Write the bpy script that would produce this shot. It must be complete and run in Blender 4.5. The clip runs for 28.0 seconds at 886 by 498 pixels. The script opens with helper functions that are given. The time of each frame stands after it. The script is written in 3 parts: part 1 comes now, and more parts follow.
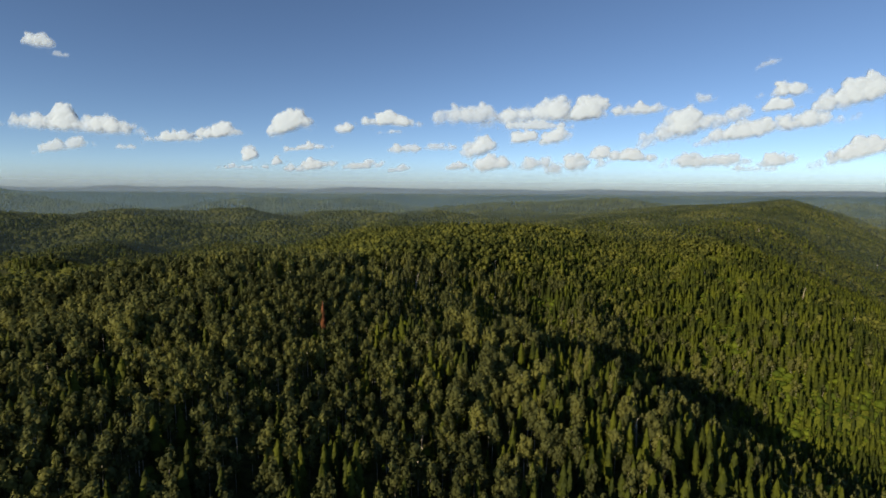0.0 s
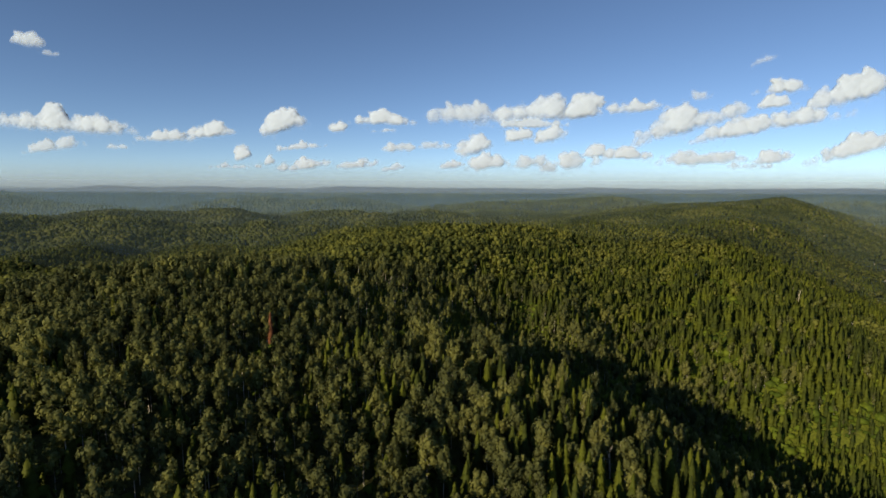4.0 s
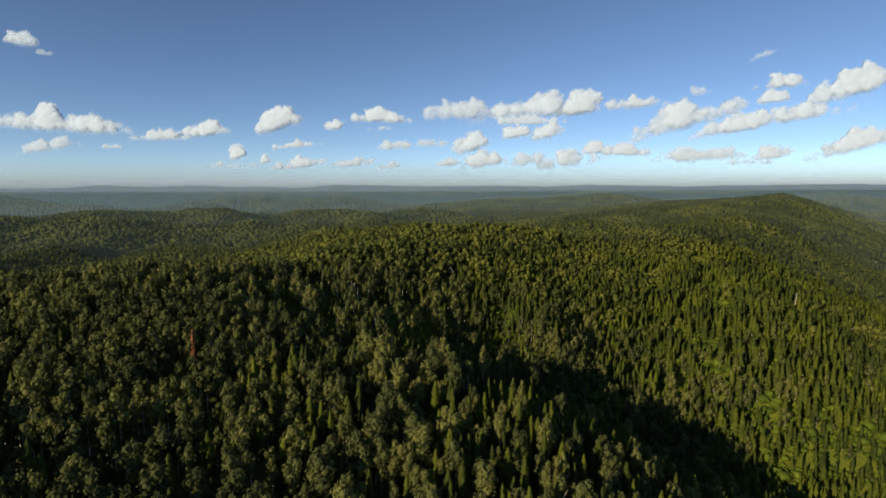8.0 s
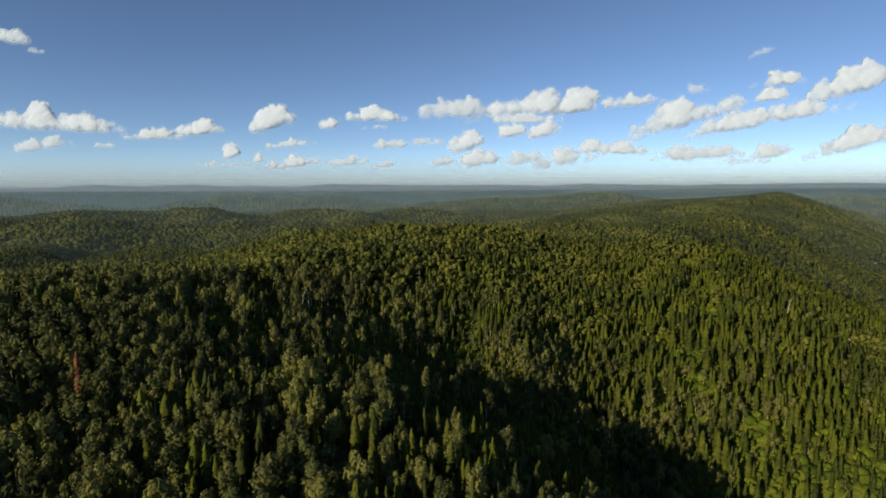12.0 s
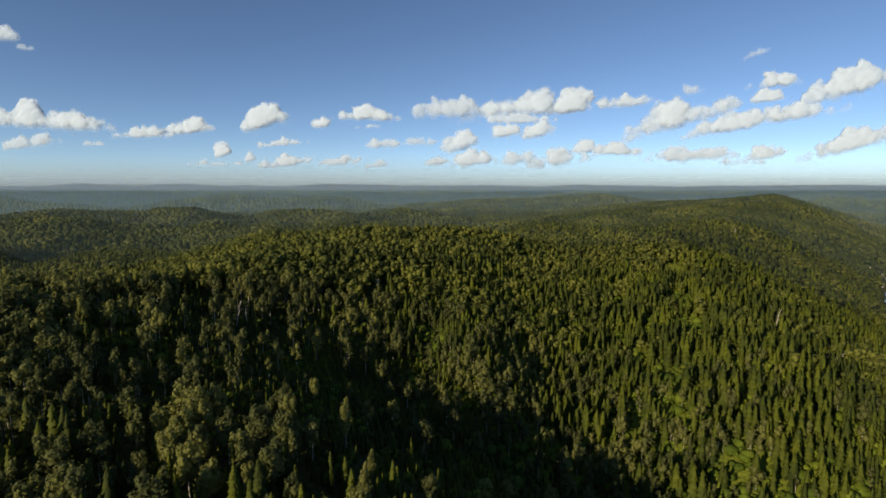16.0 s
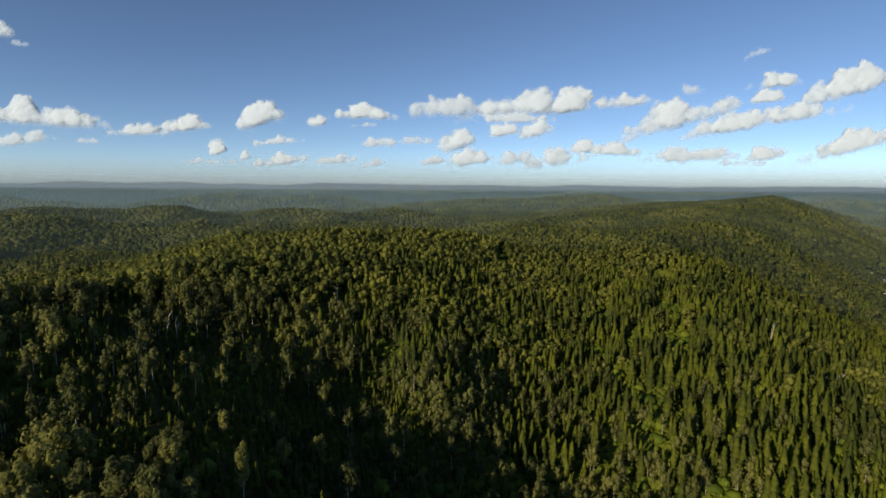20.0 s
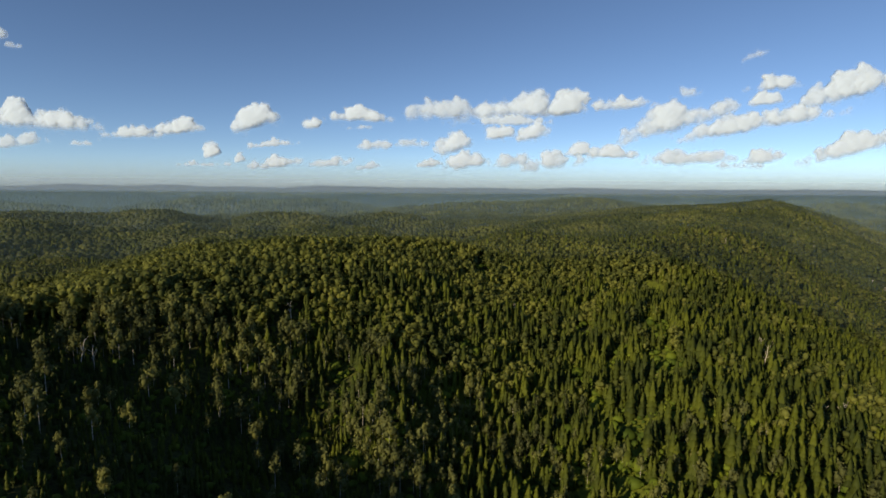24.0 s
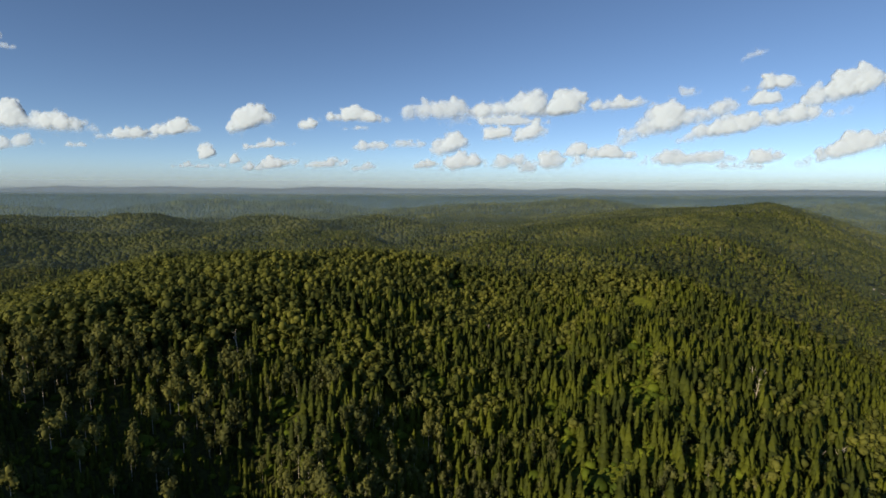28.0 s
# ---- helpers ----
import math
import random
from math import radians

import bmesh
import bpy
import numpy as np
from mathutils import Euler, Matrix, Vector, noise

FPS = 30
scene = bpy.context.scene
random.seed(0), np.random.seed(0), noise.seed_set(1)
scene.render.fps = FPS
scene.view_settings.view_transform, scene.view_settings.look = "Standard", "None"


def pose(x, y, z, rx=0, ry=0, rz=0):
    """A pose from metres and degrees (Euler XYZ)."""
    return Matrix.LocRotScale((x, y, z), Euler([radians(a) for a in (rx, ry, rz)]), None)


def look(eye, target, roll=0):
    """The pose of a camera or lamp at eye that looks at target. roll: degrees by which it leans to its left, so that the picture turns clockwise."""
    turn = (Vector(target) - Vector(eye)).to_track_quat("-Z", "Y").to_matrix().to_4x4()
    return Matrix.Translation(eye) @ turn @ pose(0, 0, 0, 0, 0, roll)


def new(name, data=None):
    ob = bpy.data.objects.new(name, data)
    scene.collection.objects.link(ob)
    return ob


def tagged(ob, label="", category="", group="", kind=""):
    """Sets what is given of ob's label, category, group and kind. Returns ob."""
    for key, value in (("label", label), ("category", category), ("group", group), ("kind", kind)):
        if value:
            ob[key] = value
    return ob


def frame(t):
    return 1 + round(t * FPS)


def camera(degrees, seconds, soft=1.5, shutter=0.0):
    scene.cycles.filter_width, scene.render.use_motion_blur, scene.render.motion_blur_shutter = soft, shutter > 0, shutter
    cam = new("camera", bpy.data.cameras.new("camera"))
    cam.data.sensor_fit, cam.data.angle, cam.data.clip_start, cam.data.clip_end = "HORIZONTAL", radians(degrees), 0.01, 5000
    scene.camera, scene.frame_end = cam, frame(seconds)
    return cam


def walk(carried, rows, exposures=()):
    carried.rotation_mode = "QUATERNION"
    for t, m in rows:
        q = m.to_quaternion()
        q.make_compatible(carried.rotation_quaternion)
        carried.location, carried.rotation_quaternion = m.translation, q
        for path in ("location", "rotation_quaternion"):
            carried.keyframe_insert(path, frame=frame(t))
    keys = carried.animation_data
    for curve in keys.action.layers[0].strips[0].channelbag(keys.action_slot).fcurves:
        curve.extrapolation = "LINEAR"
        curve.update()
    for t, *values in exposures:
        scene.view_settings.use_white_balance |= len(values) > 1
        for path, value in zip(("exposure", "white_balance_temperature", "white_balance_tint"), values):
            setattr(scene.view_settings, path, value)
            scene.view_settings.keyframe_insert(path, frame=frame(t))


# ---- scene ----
cam = camera(84.05, 28.0, soft=1.6)
PATH = [
    (0, pose(0.00, 0.00, 150.00, 83.021, 0, -0.001) @ pose(0, 0, 0, 0, 0, 0.398)),
    (2, pose(9.60, 13.32, 150.01, 82.981, 0, -0.237) @ pose(0, 0, 0, 0, 0, 0.254)),
    (4, pose(21.30, 27.97, 150.17, 82.893, 0, -0.296) @ pose(0, 0, 0, 0, 0, 0.153)),
    (6, pose(34.69, 43.75, 150.31, 82.801, 0, -0.221) @ pose(0, 0, 0, 0, 0, -0.053)),
    (8, pose(49.31, 60.46, 150.32, 82.670, 0, -0.218) @ pose(0, 0, 0, 0, 0, -0.200)),
    (10, pose(64.71, 77.85, 150.14, 82.631, 0, -0.240) @ pose(0, 0, 0, 0, 0, -0.272)),
    (12, pose(80.43, 95.72, 149.78, 82.567, 0, -0.278) @ pose(0, 0, 0, 0, 0, -0.259)),
    (14, pose(96.10, 113.84, 149.32, 82.595, 0, -0.450) @ pose(0, 0, 0, 0, 0, -0.218)),
    (16, pose(111.38, 132.01, 148.89, 82.612, 0, -0.637) @ pose(0, 0, 0, 0, 0, 0.002)),
    (18, pose(126.08, 150.06, 148.72, 82.601, 0, -0.654) @ pose(0, 0, 0, 0, 0, 0.228)),
    (20, pose(140.10, 167.85, 149.06, 82.560, 0, -0.625) @ pose(0, 0, 0, 0, 0, 0.336)),
    (22, pose(153.53, 185.29, 150.27, 82.562, 0, -0.594) @ pose(0, 0, 0, 0, 0, 0.399)),
    (24, pose(166.64, 202.33, 152.77, 82.832, 0, -0.711) @ pose(0, 0, 0, 0, 0, 0.350)),
    (26, pose(179.94, 218.99, 157.05, 82.947, 0, -0.754) @ pose(0, 0, 0, 0, 0, 0.341)),
    (28, pose(194.15, 235.36, 163.67, 82.790, 0, -0.648) @ pose(0, 0, 0, 0, 0, 0.229)),
]
walk(cam, PATH)

# ---- light ----
SUN_FROM = Vector((-0.72, -0.69, 0.0)).normalized()
SUN_ELEV = radians(19.5)
sun = new("sun", bpy.data.lights.new("sun", "SUN"))
sun.data.energy, sun.data.angle, sun.data.color = 4.95, radians(0.55), (1.0, 0.81, 0.53)
sun.matrix_world = look(SUN_FROM * 1000 * math.cos(SUN_ELEV) + Vector((0, 0, 1000 * math.sin(SUN_ELEV))), (0, 0, 0))
world = bpy.data.worlds.new("sky")
scene.world = world
world.use_nodes = True
wt = world.node_tree
sky = wt.nodes.new("ShaderNodeTexSky")
sky.sky_type, sky.sun_disc, sky.sun_elevation = "NISHITA", False, SUN_ELEV
sky.sun_rotation = math.atan2(SUN_FROM.x, SUN_FROM.y) % (2 * math.pi)
sky.altitude, sky.air_density, sky.dust_density, sky.ozone_density = 800, 0.63, 0.0, 2.4
bg = wt.nodes["Background"]
bg.inputs["Strength"].default_value = 0.102
wt.links.new(sky.outputs[0], bg.inputs["Color"])
scene.view_settings.exposure = 0.17

# ---- materials ----


def shader(name):
    m = bpy.data.materials.new(name)
    m.use_nodes = True
    t = m.node_tree
    return m, t, t.nodes["Principled BSDF"]


def node(t, kind, **sockets):
    n = t.nodes.new(kind)
    for key, value in sockets.items():
        n.inputs[key].default_value = value
    return n


def ramp(t, fac, stops):
    n = t.nodes.new("ShaderNodeValToRGB")
    e = n.color_ramp.elements
    while len(e) < len(stops):
        e.new(0.5)
    for el, (p, c) in zip(e, stops):
        el.position, el.color = p, (*c, 1)
    t.links.new(fac, n.inputs["Fac"])
    return n.outputs["Color"]


def mixed(t, fac, a, b, how="MIX"):
    n = t.nodes.new("ShaderNodeMix")
    n.data_type, n.blend_type = "RGBA", how
    for sock, v in ((n.inputs[0], fac), (n.inputs[6], a), (n.inputs[7], b)):
        if isinstance(v, (int, float)):
            sock.default_value = v
        elif isinstance(v, tuple):
            sock.default_value = (*v, 1)
        else:
            t.links.new(v, sock)
    return n.outputs[2]


def foliage(name, dark, mid, light, stand=0.03, leafy=0.5, single=False):
    """Leaves or needles: each clump its own shade, stands of trees differ over some 30 m."""
    m, t, b = shader(name)
    geo = t.nodes.new("ShaderNodeNewGeometry")
    info = t.nodes.new("ShaderNodeObjectInfo")
    wide = node(t, "ShaderNodeTexNoise", Scale=stand, Detail=3.0)
    t.links.new(geo.outputs["Position"], wide.inputs["Vector"])
    fine = node(t, "ShaderNodeTexNoise", Scale=0.16, Detail=2.0)
    t.links.new(geo.outputs["Position"], fine.inputs["Vector"])
    add = t.nodes.new("ShaderNodeMath")
    add.operation = "MULTIPLY_ADD"
    t.links.new(info.outputs["Random"] if single else geo.outputs["Random Per Island"], add.inputs[0])
    add.inputs[1].default_value = 0.45 if single else 0.22
    patchy = t.nodes.new("ShaderNodeMath")
    patchy.operation = "MULTIPLY_ADD"
    patchy.inputs[1].default_value, patchy.inputs[2].default_value = 1.7, -0.35
    t.links.new(wide.outputs["Fac"], patchy.inputs[0])
    t.links.new(patchy.outputs[0], add.inputs[2])
    add2 = t.nodes.new("ShaderNodeMath")
    add2.operation = "MULTIPLY_ADD"
    t.links.new(fine.outputs["Fac"], add2.inputs[0])
    add2.inputs[1].default_value = 0.45 if single else 0.5
    t.links.new(add.outputs[0], add2.inputs[2])
    half = t.nodes.new("ShaderNodeMath")
    half.operation = "MULTIPLY"
    t.links.new(add2.outputs[0], half.inputs[0])
    half.inputs[1].default_value = 0.5
    col = ramp(t, half.outputs[0], [(0.31, dark), (0.44, mid), (0.57, light)])
    t.links.new(col, b.inputs["Base Color"])
    b.inputs["Roughness"].default_value = 0.7
    b.inputs["Specular IOR Level"].default_value = 0.15
    tr = t.nodes.new("ShaderNodeBsdfTranslucent")
    t.links.new(col, tr.inputs["Color"])
    mix = t.nodes.new("ShaderNodeMixShader")
    mix.inputs[0].default_value = leafy
    t.links.new(b.outputs[0], mix.inputs[1])
    t.links.new(tr.outputs[0], mix.inputs[2])
    t.links.new(mix.outputs[0], t.nodes["Material Output"].inputs[0])
    return m


FIR_TONES = (0.036, 0.050, 0.010), (0.066, 0.084, 0.011), (0.102, 0.122, 0.012)
BIRCH_TONES = (0.082, 0.096, 0.036), (0.136, 0.152, 0.052), (0.220, 0.230, 0.066)
NEEDLES = foliage("fir_needles", *FIR_TONES, leafy=0.3)
NEEDLES_ONE = foliage("fir_needles_single", *FIR_TONES, leafy=0.3, single=True)
LEAVES = foliage("birch_leaves", *BIRCH_TONES)
# copy of the birch tones, yellowed for the sun on the crest
CREST_LEAVES = foliage("crest_leaves", (0.082, 0.100, 0.026), (0.138, 0.156, 0.036), (0.215, 0.228, 0.048), leafy=0.45)
LEAVES_ONE = foliage("birch_leaves_single", *BIRCH_TONES, single=True)
SHRUBS = foliage("shrub_leaves", (0.060, 0.095, 0.012), (0.110, 0.155, 0.016), (0.18, 0.225, 0.022), leafy=0.35)
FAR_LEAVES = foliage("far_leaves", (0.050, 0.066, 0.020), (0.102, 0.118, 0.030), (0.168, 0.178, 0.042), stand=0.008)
RUSTY = foliage("dry_red_needles", (0.09, 0.036, 0.018), (0.14, 0.058, 0.026), (0.18, 0.085, 0.038), leafy=0.1)


def bark(name, pale, dark, scale):
    m, t, b = shader(name)
    geo = t.nodes.new("ShaderNodeNewGeometry")
    n = node(t, "ShaderNodeTexNoise", Scale=scale, Detail=4.0)
    t.links.new(geo.outputs["Position"], n.inputs["Vector"])
    t.links.new(ramp(t, n.outputs["Fac"], [(0.38, dark), (0.55, pale)]), b.inputs["Base Color"])
    b.inputs["Roughness"].default_value = 0.85
    return m


BIRCH_BARK = bark("birch_bark", (0.55, 0.52, 0.45), (0.12, 0.10, 0.08), 1.6)
FIR_BARK = bark("fir_bark", (0.16, 0.12, 0.09), (0.07, 0.05, 0.04), 2.0)
DEAD_WOOD = bark("weathered_dead_wood", (0.50, 0.45, 0.37), (0.27, 0.24, 0.20), 1.2)


def ground_material():
    m, t, b = shader("forest_floor")
    geo = t.nodes.new("ShaderNodeNewGeometry")
    a = node(t, "ShaderNodeTexNoise", Scale=0.02, Detail=5.0, Roughness=0.6)
    c = node(t, "ShaderNodeTexNoise", Scale=0.5, Detail=5.0, Roughness=0.65)
    for n in (a, c):
        t.links.new(geo.outputs["Position"], n.inputs["Vector"])
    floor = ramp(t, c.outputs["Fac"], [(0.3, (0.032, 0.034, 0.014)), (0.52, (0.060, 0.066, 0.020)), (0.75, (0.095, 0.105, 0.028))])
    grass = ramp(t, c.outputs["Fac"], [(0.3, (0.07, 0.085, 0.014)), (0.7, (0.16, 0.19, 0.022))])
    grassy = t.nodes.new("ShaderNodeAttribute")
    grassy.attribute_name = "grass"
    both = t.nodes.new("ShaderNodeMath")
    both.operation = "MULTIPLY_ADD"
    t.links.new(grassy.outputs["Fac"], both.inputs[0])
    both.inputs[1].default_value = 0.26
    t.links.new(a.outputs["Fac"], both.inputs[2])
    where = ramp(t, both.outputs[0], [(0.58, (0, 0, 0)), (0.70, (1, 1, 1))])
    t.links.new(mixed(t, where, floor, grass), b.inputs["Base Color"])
    b.inputs["Roughness"].default_value = 0.95
    b.inputs["Specular IOR Level"].default_value = 0.1
    bump = node(t, "ShaderNodeBump", Strength=0.8, Distance=1.0)
    t.links.new(c.outputs["Fac"], bump.inputs["Height"])
    t.links.new(bump.outputs[0], b.inputs["Normal"])
    return m


FLOOR = ground_material()


def cloud_material(name, density):
    """White vapour: the thicker the cloud, the less shows through."""
    m, t, b = shader(name)
    t.nodes.remove(b)
    geo = t.nodes.new("ShaderNodeNewGeometry")
    n = node(t, "ShaderNodeTexNoise", Scale=0.016, Detail=8.0, Roughness=0.68)
    t.links.new(geo.outputs["Position"], n.inputs["Vector"])
    depth = t.nodes.new("ShaderNodeAttribute")
    depth.attribute_name = "thickness"
    fray = t.nodes.new("ShaderNodeMath")
    fray.operation = "MULTIPLY_ADD"
    t.links.new(n.outputs["Fac"], fray.inputs[0])
    fray.inputs[1].default_value = 0.9
    t.links.new(depth.outputs["Fac"], fray.inputs[2])
    thin = node(t, "ShaderNodeMapRange")
    thin.interpolation_type = "SMOOTHSTEP"
    thin.inputs["From Min"].default_value, thin.inputs["From Max"].default_value = 0.48, 1.3
    thin.inputs["To Max"].default_value = density
    t.links.new(fray.outputs[0], thin.inputs["Value"])
    white = (0.53, 0.64, 0.79, 1)
    # shading normals bent towards the sun stand in for light scattered inside the cloud
    soft = t.nodes.new("ShaderNodeMix")
    soft.data_type = "VECTOR"
    soft.inputs[0].default_value = 0.2
    t.links.new(geo.outputs["Normal"], soft.inputs[4])
    soft.inputs[5].default_value = (-0.6, -0.55, 0.58)
    dif = t.nodes.new("ShaderNodeBsdfDiffuse")
    dif.inputs["Color"].default_value = white
    t.links.new(soft.outputs[1], dif.inputs["Normal"])
    tr = t.nodes.new("ShaderNodeBsdfTranslucent")
    tr.inputs["Color"].default_value = white
    body = t.nodes.new("ShaderNodeMixShader")
    body.inputs[0].default_value = 0.2
    t.links.new(dif.outputs[0], body.inputs[1])
    t.links.new(tr.outputs[0], body.inputs[2])
    clear = t.nodes.new("ShaderNodeBsdfTransparent")
    mix = t.nodes.new("ShaderNodeMixShader")
    t.links.new(thin.outputs[0], mix.inputs[0])
    t.links.new(clear.outputs[0], mix.inputs[1])
    t.links.new(body.outputs[0], mix.inputs[2])
    t.links.new(mix.outputs[0], t.nodes["Material Output"].inputs[0])
    return m


def haze_sheet_material(thick, top, tint, foot=None):
    """Haze put into the colour of a see-through sheet, which scatters a little light."""
    m, t, b = shader("haze_tint")
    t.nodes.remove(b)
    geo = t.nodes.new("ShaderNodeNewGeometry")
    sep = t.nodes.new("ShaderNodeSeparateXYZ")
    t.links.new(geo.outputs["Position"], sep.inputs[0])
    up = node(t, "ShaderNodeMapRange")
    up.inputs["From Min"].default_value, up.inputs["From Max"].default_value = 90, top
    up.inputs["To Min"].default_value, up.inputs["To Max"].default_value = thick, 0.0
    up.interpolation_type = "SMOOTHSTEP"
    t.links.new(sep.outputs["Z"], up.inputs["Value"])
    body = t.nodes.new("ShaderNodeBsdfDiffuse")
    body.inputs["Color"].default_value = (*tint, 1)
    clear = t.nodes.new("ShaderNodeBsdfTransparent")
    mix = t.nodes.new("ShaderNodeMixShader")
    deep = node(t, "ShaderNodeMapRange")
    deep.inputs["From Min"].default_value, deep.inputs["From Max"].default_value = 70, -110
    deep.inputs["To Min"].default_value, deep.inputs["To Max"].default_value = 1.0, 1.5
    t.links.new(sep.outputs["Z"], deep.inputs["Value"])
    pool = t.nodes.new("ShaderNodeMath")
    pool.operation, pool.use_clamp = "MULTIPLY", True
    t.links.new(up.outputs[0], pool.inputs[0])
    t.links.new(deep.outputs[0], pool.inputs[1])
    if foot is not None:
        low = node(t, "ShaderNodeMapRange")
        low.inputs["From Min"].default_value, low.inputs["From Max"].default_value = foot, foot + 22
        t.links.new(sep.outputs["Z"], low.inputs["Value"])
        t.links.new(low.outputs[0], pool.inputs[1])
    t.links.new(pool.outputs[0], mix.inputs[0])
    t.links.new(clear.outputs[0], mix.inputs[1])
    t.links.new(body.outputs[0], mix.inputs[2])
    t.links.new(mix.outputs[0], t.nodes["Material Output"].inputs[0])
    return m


# ---- helpers for meshes ----
rng = np.random.default_rng(7)


def mesh_of(name, verts, tris, materials, index=None, smooth=False):
    me = bpy.data.meshes.new(name)
    verts, tris = np.asarray(verts, np.float32), np.asarray(tris, np.int32)
    me.vertices.add(len(verts))
    me.vertices.foreach_set("co", verts.ravel())
    me.loops.add(3 * len(tris))
    me.loops.foreach_set("vertex_index", tris.ravel())
    me.polygons.add(len(tris))
    me.polygons.foreach_set("loop_start", np.arange(0, 3 * len(tris), 3, dtype=np.int32))
    if index is not None:
        me.polygons.foreach_set("material_index", np.asarray(index, np.int32))
    me.polygons.foreach_set("use_smooth", np.full(len(tris), smooth))
    for mat in materials:
        me.materials.append(mat)
    me.update(calc_edges=True)
    return me


def joined(pieces):
    """Several (verts, tris, material index) as one."""
    vs, ts, ms, n = [], [], [], 0
    for v, t, m in pieces:
        vs.append(v)
        ts.append(np.asarray(t) + n)
        ms.append(np.full(len(t), m))
        n += len(v)
    return np.concatenate(vs), np.concatenate(ts), np.concatenate(ms)


def scattered(shape, spots, sizes, widths, turns):
    """One shape at many spots: verts, tris, material index."""
    v, t, m = shape
    k, n = len(spots), len(v)
    c, s = np.cos(turns)[:, None], np.sin(turns)[:, None]
    x = (c * v[None, :, 0] - s * v[None, :, 1]) * (sizes * widths)[:, None]
    y = (s * v[None, :, 0] + c * v[None, :, 1]) * (sizes * widths)[:, None]
    z = v[None, :, 2] * sizes[:, None]
    out = np.stack([x, y, z], 2) + spots[:, None, :]
    tris = t[None] + (np.arange(k) * n)[:, None, None]
    return out.reshape(-1, 3), tris.reshape(-1, 3), np.tile(m, k)


def icosahedron():
    p = (1 + 5 ** 0.5) / 2
    v = np.array([(-1, p, 0), (1, p, 0), (-1, -p, 0), (1, -p, 0), (0, -1, p), (0, 1, p), (0, -1, -p), (0, 1, -p), (p, 0, -1), (p, 0, 1), (-p, 0, -1), (-p, 0, 1)], float)
    t = "0 11 5 0 5 1 0 1 7 0 7 10 0 10 11 1 5 9 5 11 4 11 10 2 10 7 6 7 1 8 3 9 4 3 4 2 3 2 6 3 6 8 3 8 9 4 9 5 2 4 11 6 2 10 8 6 7 9 8 1"
    return v / np.linalg.norm(v[0]), np.array(t.split(), int).reshape(-1, 3)


def finer(v, t):
    v, mids, out = [tuple(p) for p in v], {}, []

    def mid(a, b):
        key = (min(a, b), max(a, b))
        if key not in mids:
            q = (np.array(v[a]) + v[b]) / 2
            v.append(tuple(q / np.linalg.norm(q)))
            mids[key] = len(v) - 1
        return mids[key]

    for a, b, c in t:
        ab, bc, ca = mid(a, b), mid(b, c), mid(c, a)
        out += [(a, ab, ca), (b, bc, ab), (c, ca, bc), (ab, bc, ca)]
    return np.array(v), np.array(out)


ICO = icosahedron()
ICO2 = finer(*ICO)
ICO3 = finer(*ICO2)


def tube(points, radii, sides=5):
    points = np.asarray(points, float)
    a = np.arange(sides) * 2 * np.pi / sides
    rings = [p + np.stack([np.cos(a) * r, np.sin(a) * r, np.zeros(sides)], 1) for p, r in zip(points, radii)]
    v = np.concatenate(rings)
    t = []
    for k in range(len(points) - 1):
        for i in range(sides):
            j = (i + 1) % sides
            p, q = k * sides, (k + 1) * sides
            t += [(p + i, p + j, q + j), (p + i, q + j, q + i)]
    return v, np.array(t)


def fir_crown(r, tiers, sides, width=0.13, low=0.08, droop=0.35):
    """A narrow spire of ragged skirts of boughs, one unit high."""
    pieces = []
    zs = low + (1 - low) * (np.arange(tiers) / tiers) ** 0.95
    step = (1 - low) / tiers
    for z in zs:
        f = (1 - z) / (1 - low)
        rad = width * (f ** 0.62) * (0.82 + 0.18 * min(1, (1 - f) * 5)) * r.uniform(0.9, 1.1) + 0.006
        a = (np.arange(2 * sides) + r.uniform(0, 2)) * np.pi / sides + r.normal(0, 0.12, 2 * sides)
        out = np.where(np.arange(2 * sides) % 2 == 0, r.uniform(0.85, 1.2, 2 * sides), r.uniform(0.5, 0.75, 2 * sides)) * rad
        rim = np.stack([np.cos(a) * out, np.sin(a) * out, z - droop * out + r.normal(0, 0.15 * step, 2 * sides)], 1)
        apex = np.array([[0, 0, min(1.0, z + step * 1.9)]])
        v = np.concatenate([apex, rim])
        t = np.array([(0, 1 + i, 1 + (i + 1) % (2 * sides)) for i in range(2 * sides)])
        pieces.append((v, t, 0))
    return joined(pieces)


def shards_at(r, centres, normals, size):
    """Small leaf clusters, a triangle each, roughly across the given normals."""
    n = len(centres)
    nrm = normals + r.normal(0, 0.26, (n, 3))
    nrm /= np.linalg.norm(nrm, axis=1)[:, None]
    u = np.cross(nrm, r.normal(0, 1, (n, 3)))
    u /= np.linalg.norm(u, axis=1)[:, None]
    w = np.cross(nrm, u)
    s = size * r.uniform(0.6, 1.3, (n, 1))
    tri = np.stack([centres + u * s, centres - u * s * 0.6 + w * s * 0.9, centres - u * s * 0.5 - w * s * 0.9 * r.uniform(0.6, 1.2, (n, 1))], 1)
    return tri.reshape(-1, 3), np.arange(3 * n).reshape(-1, 3), 0


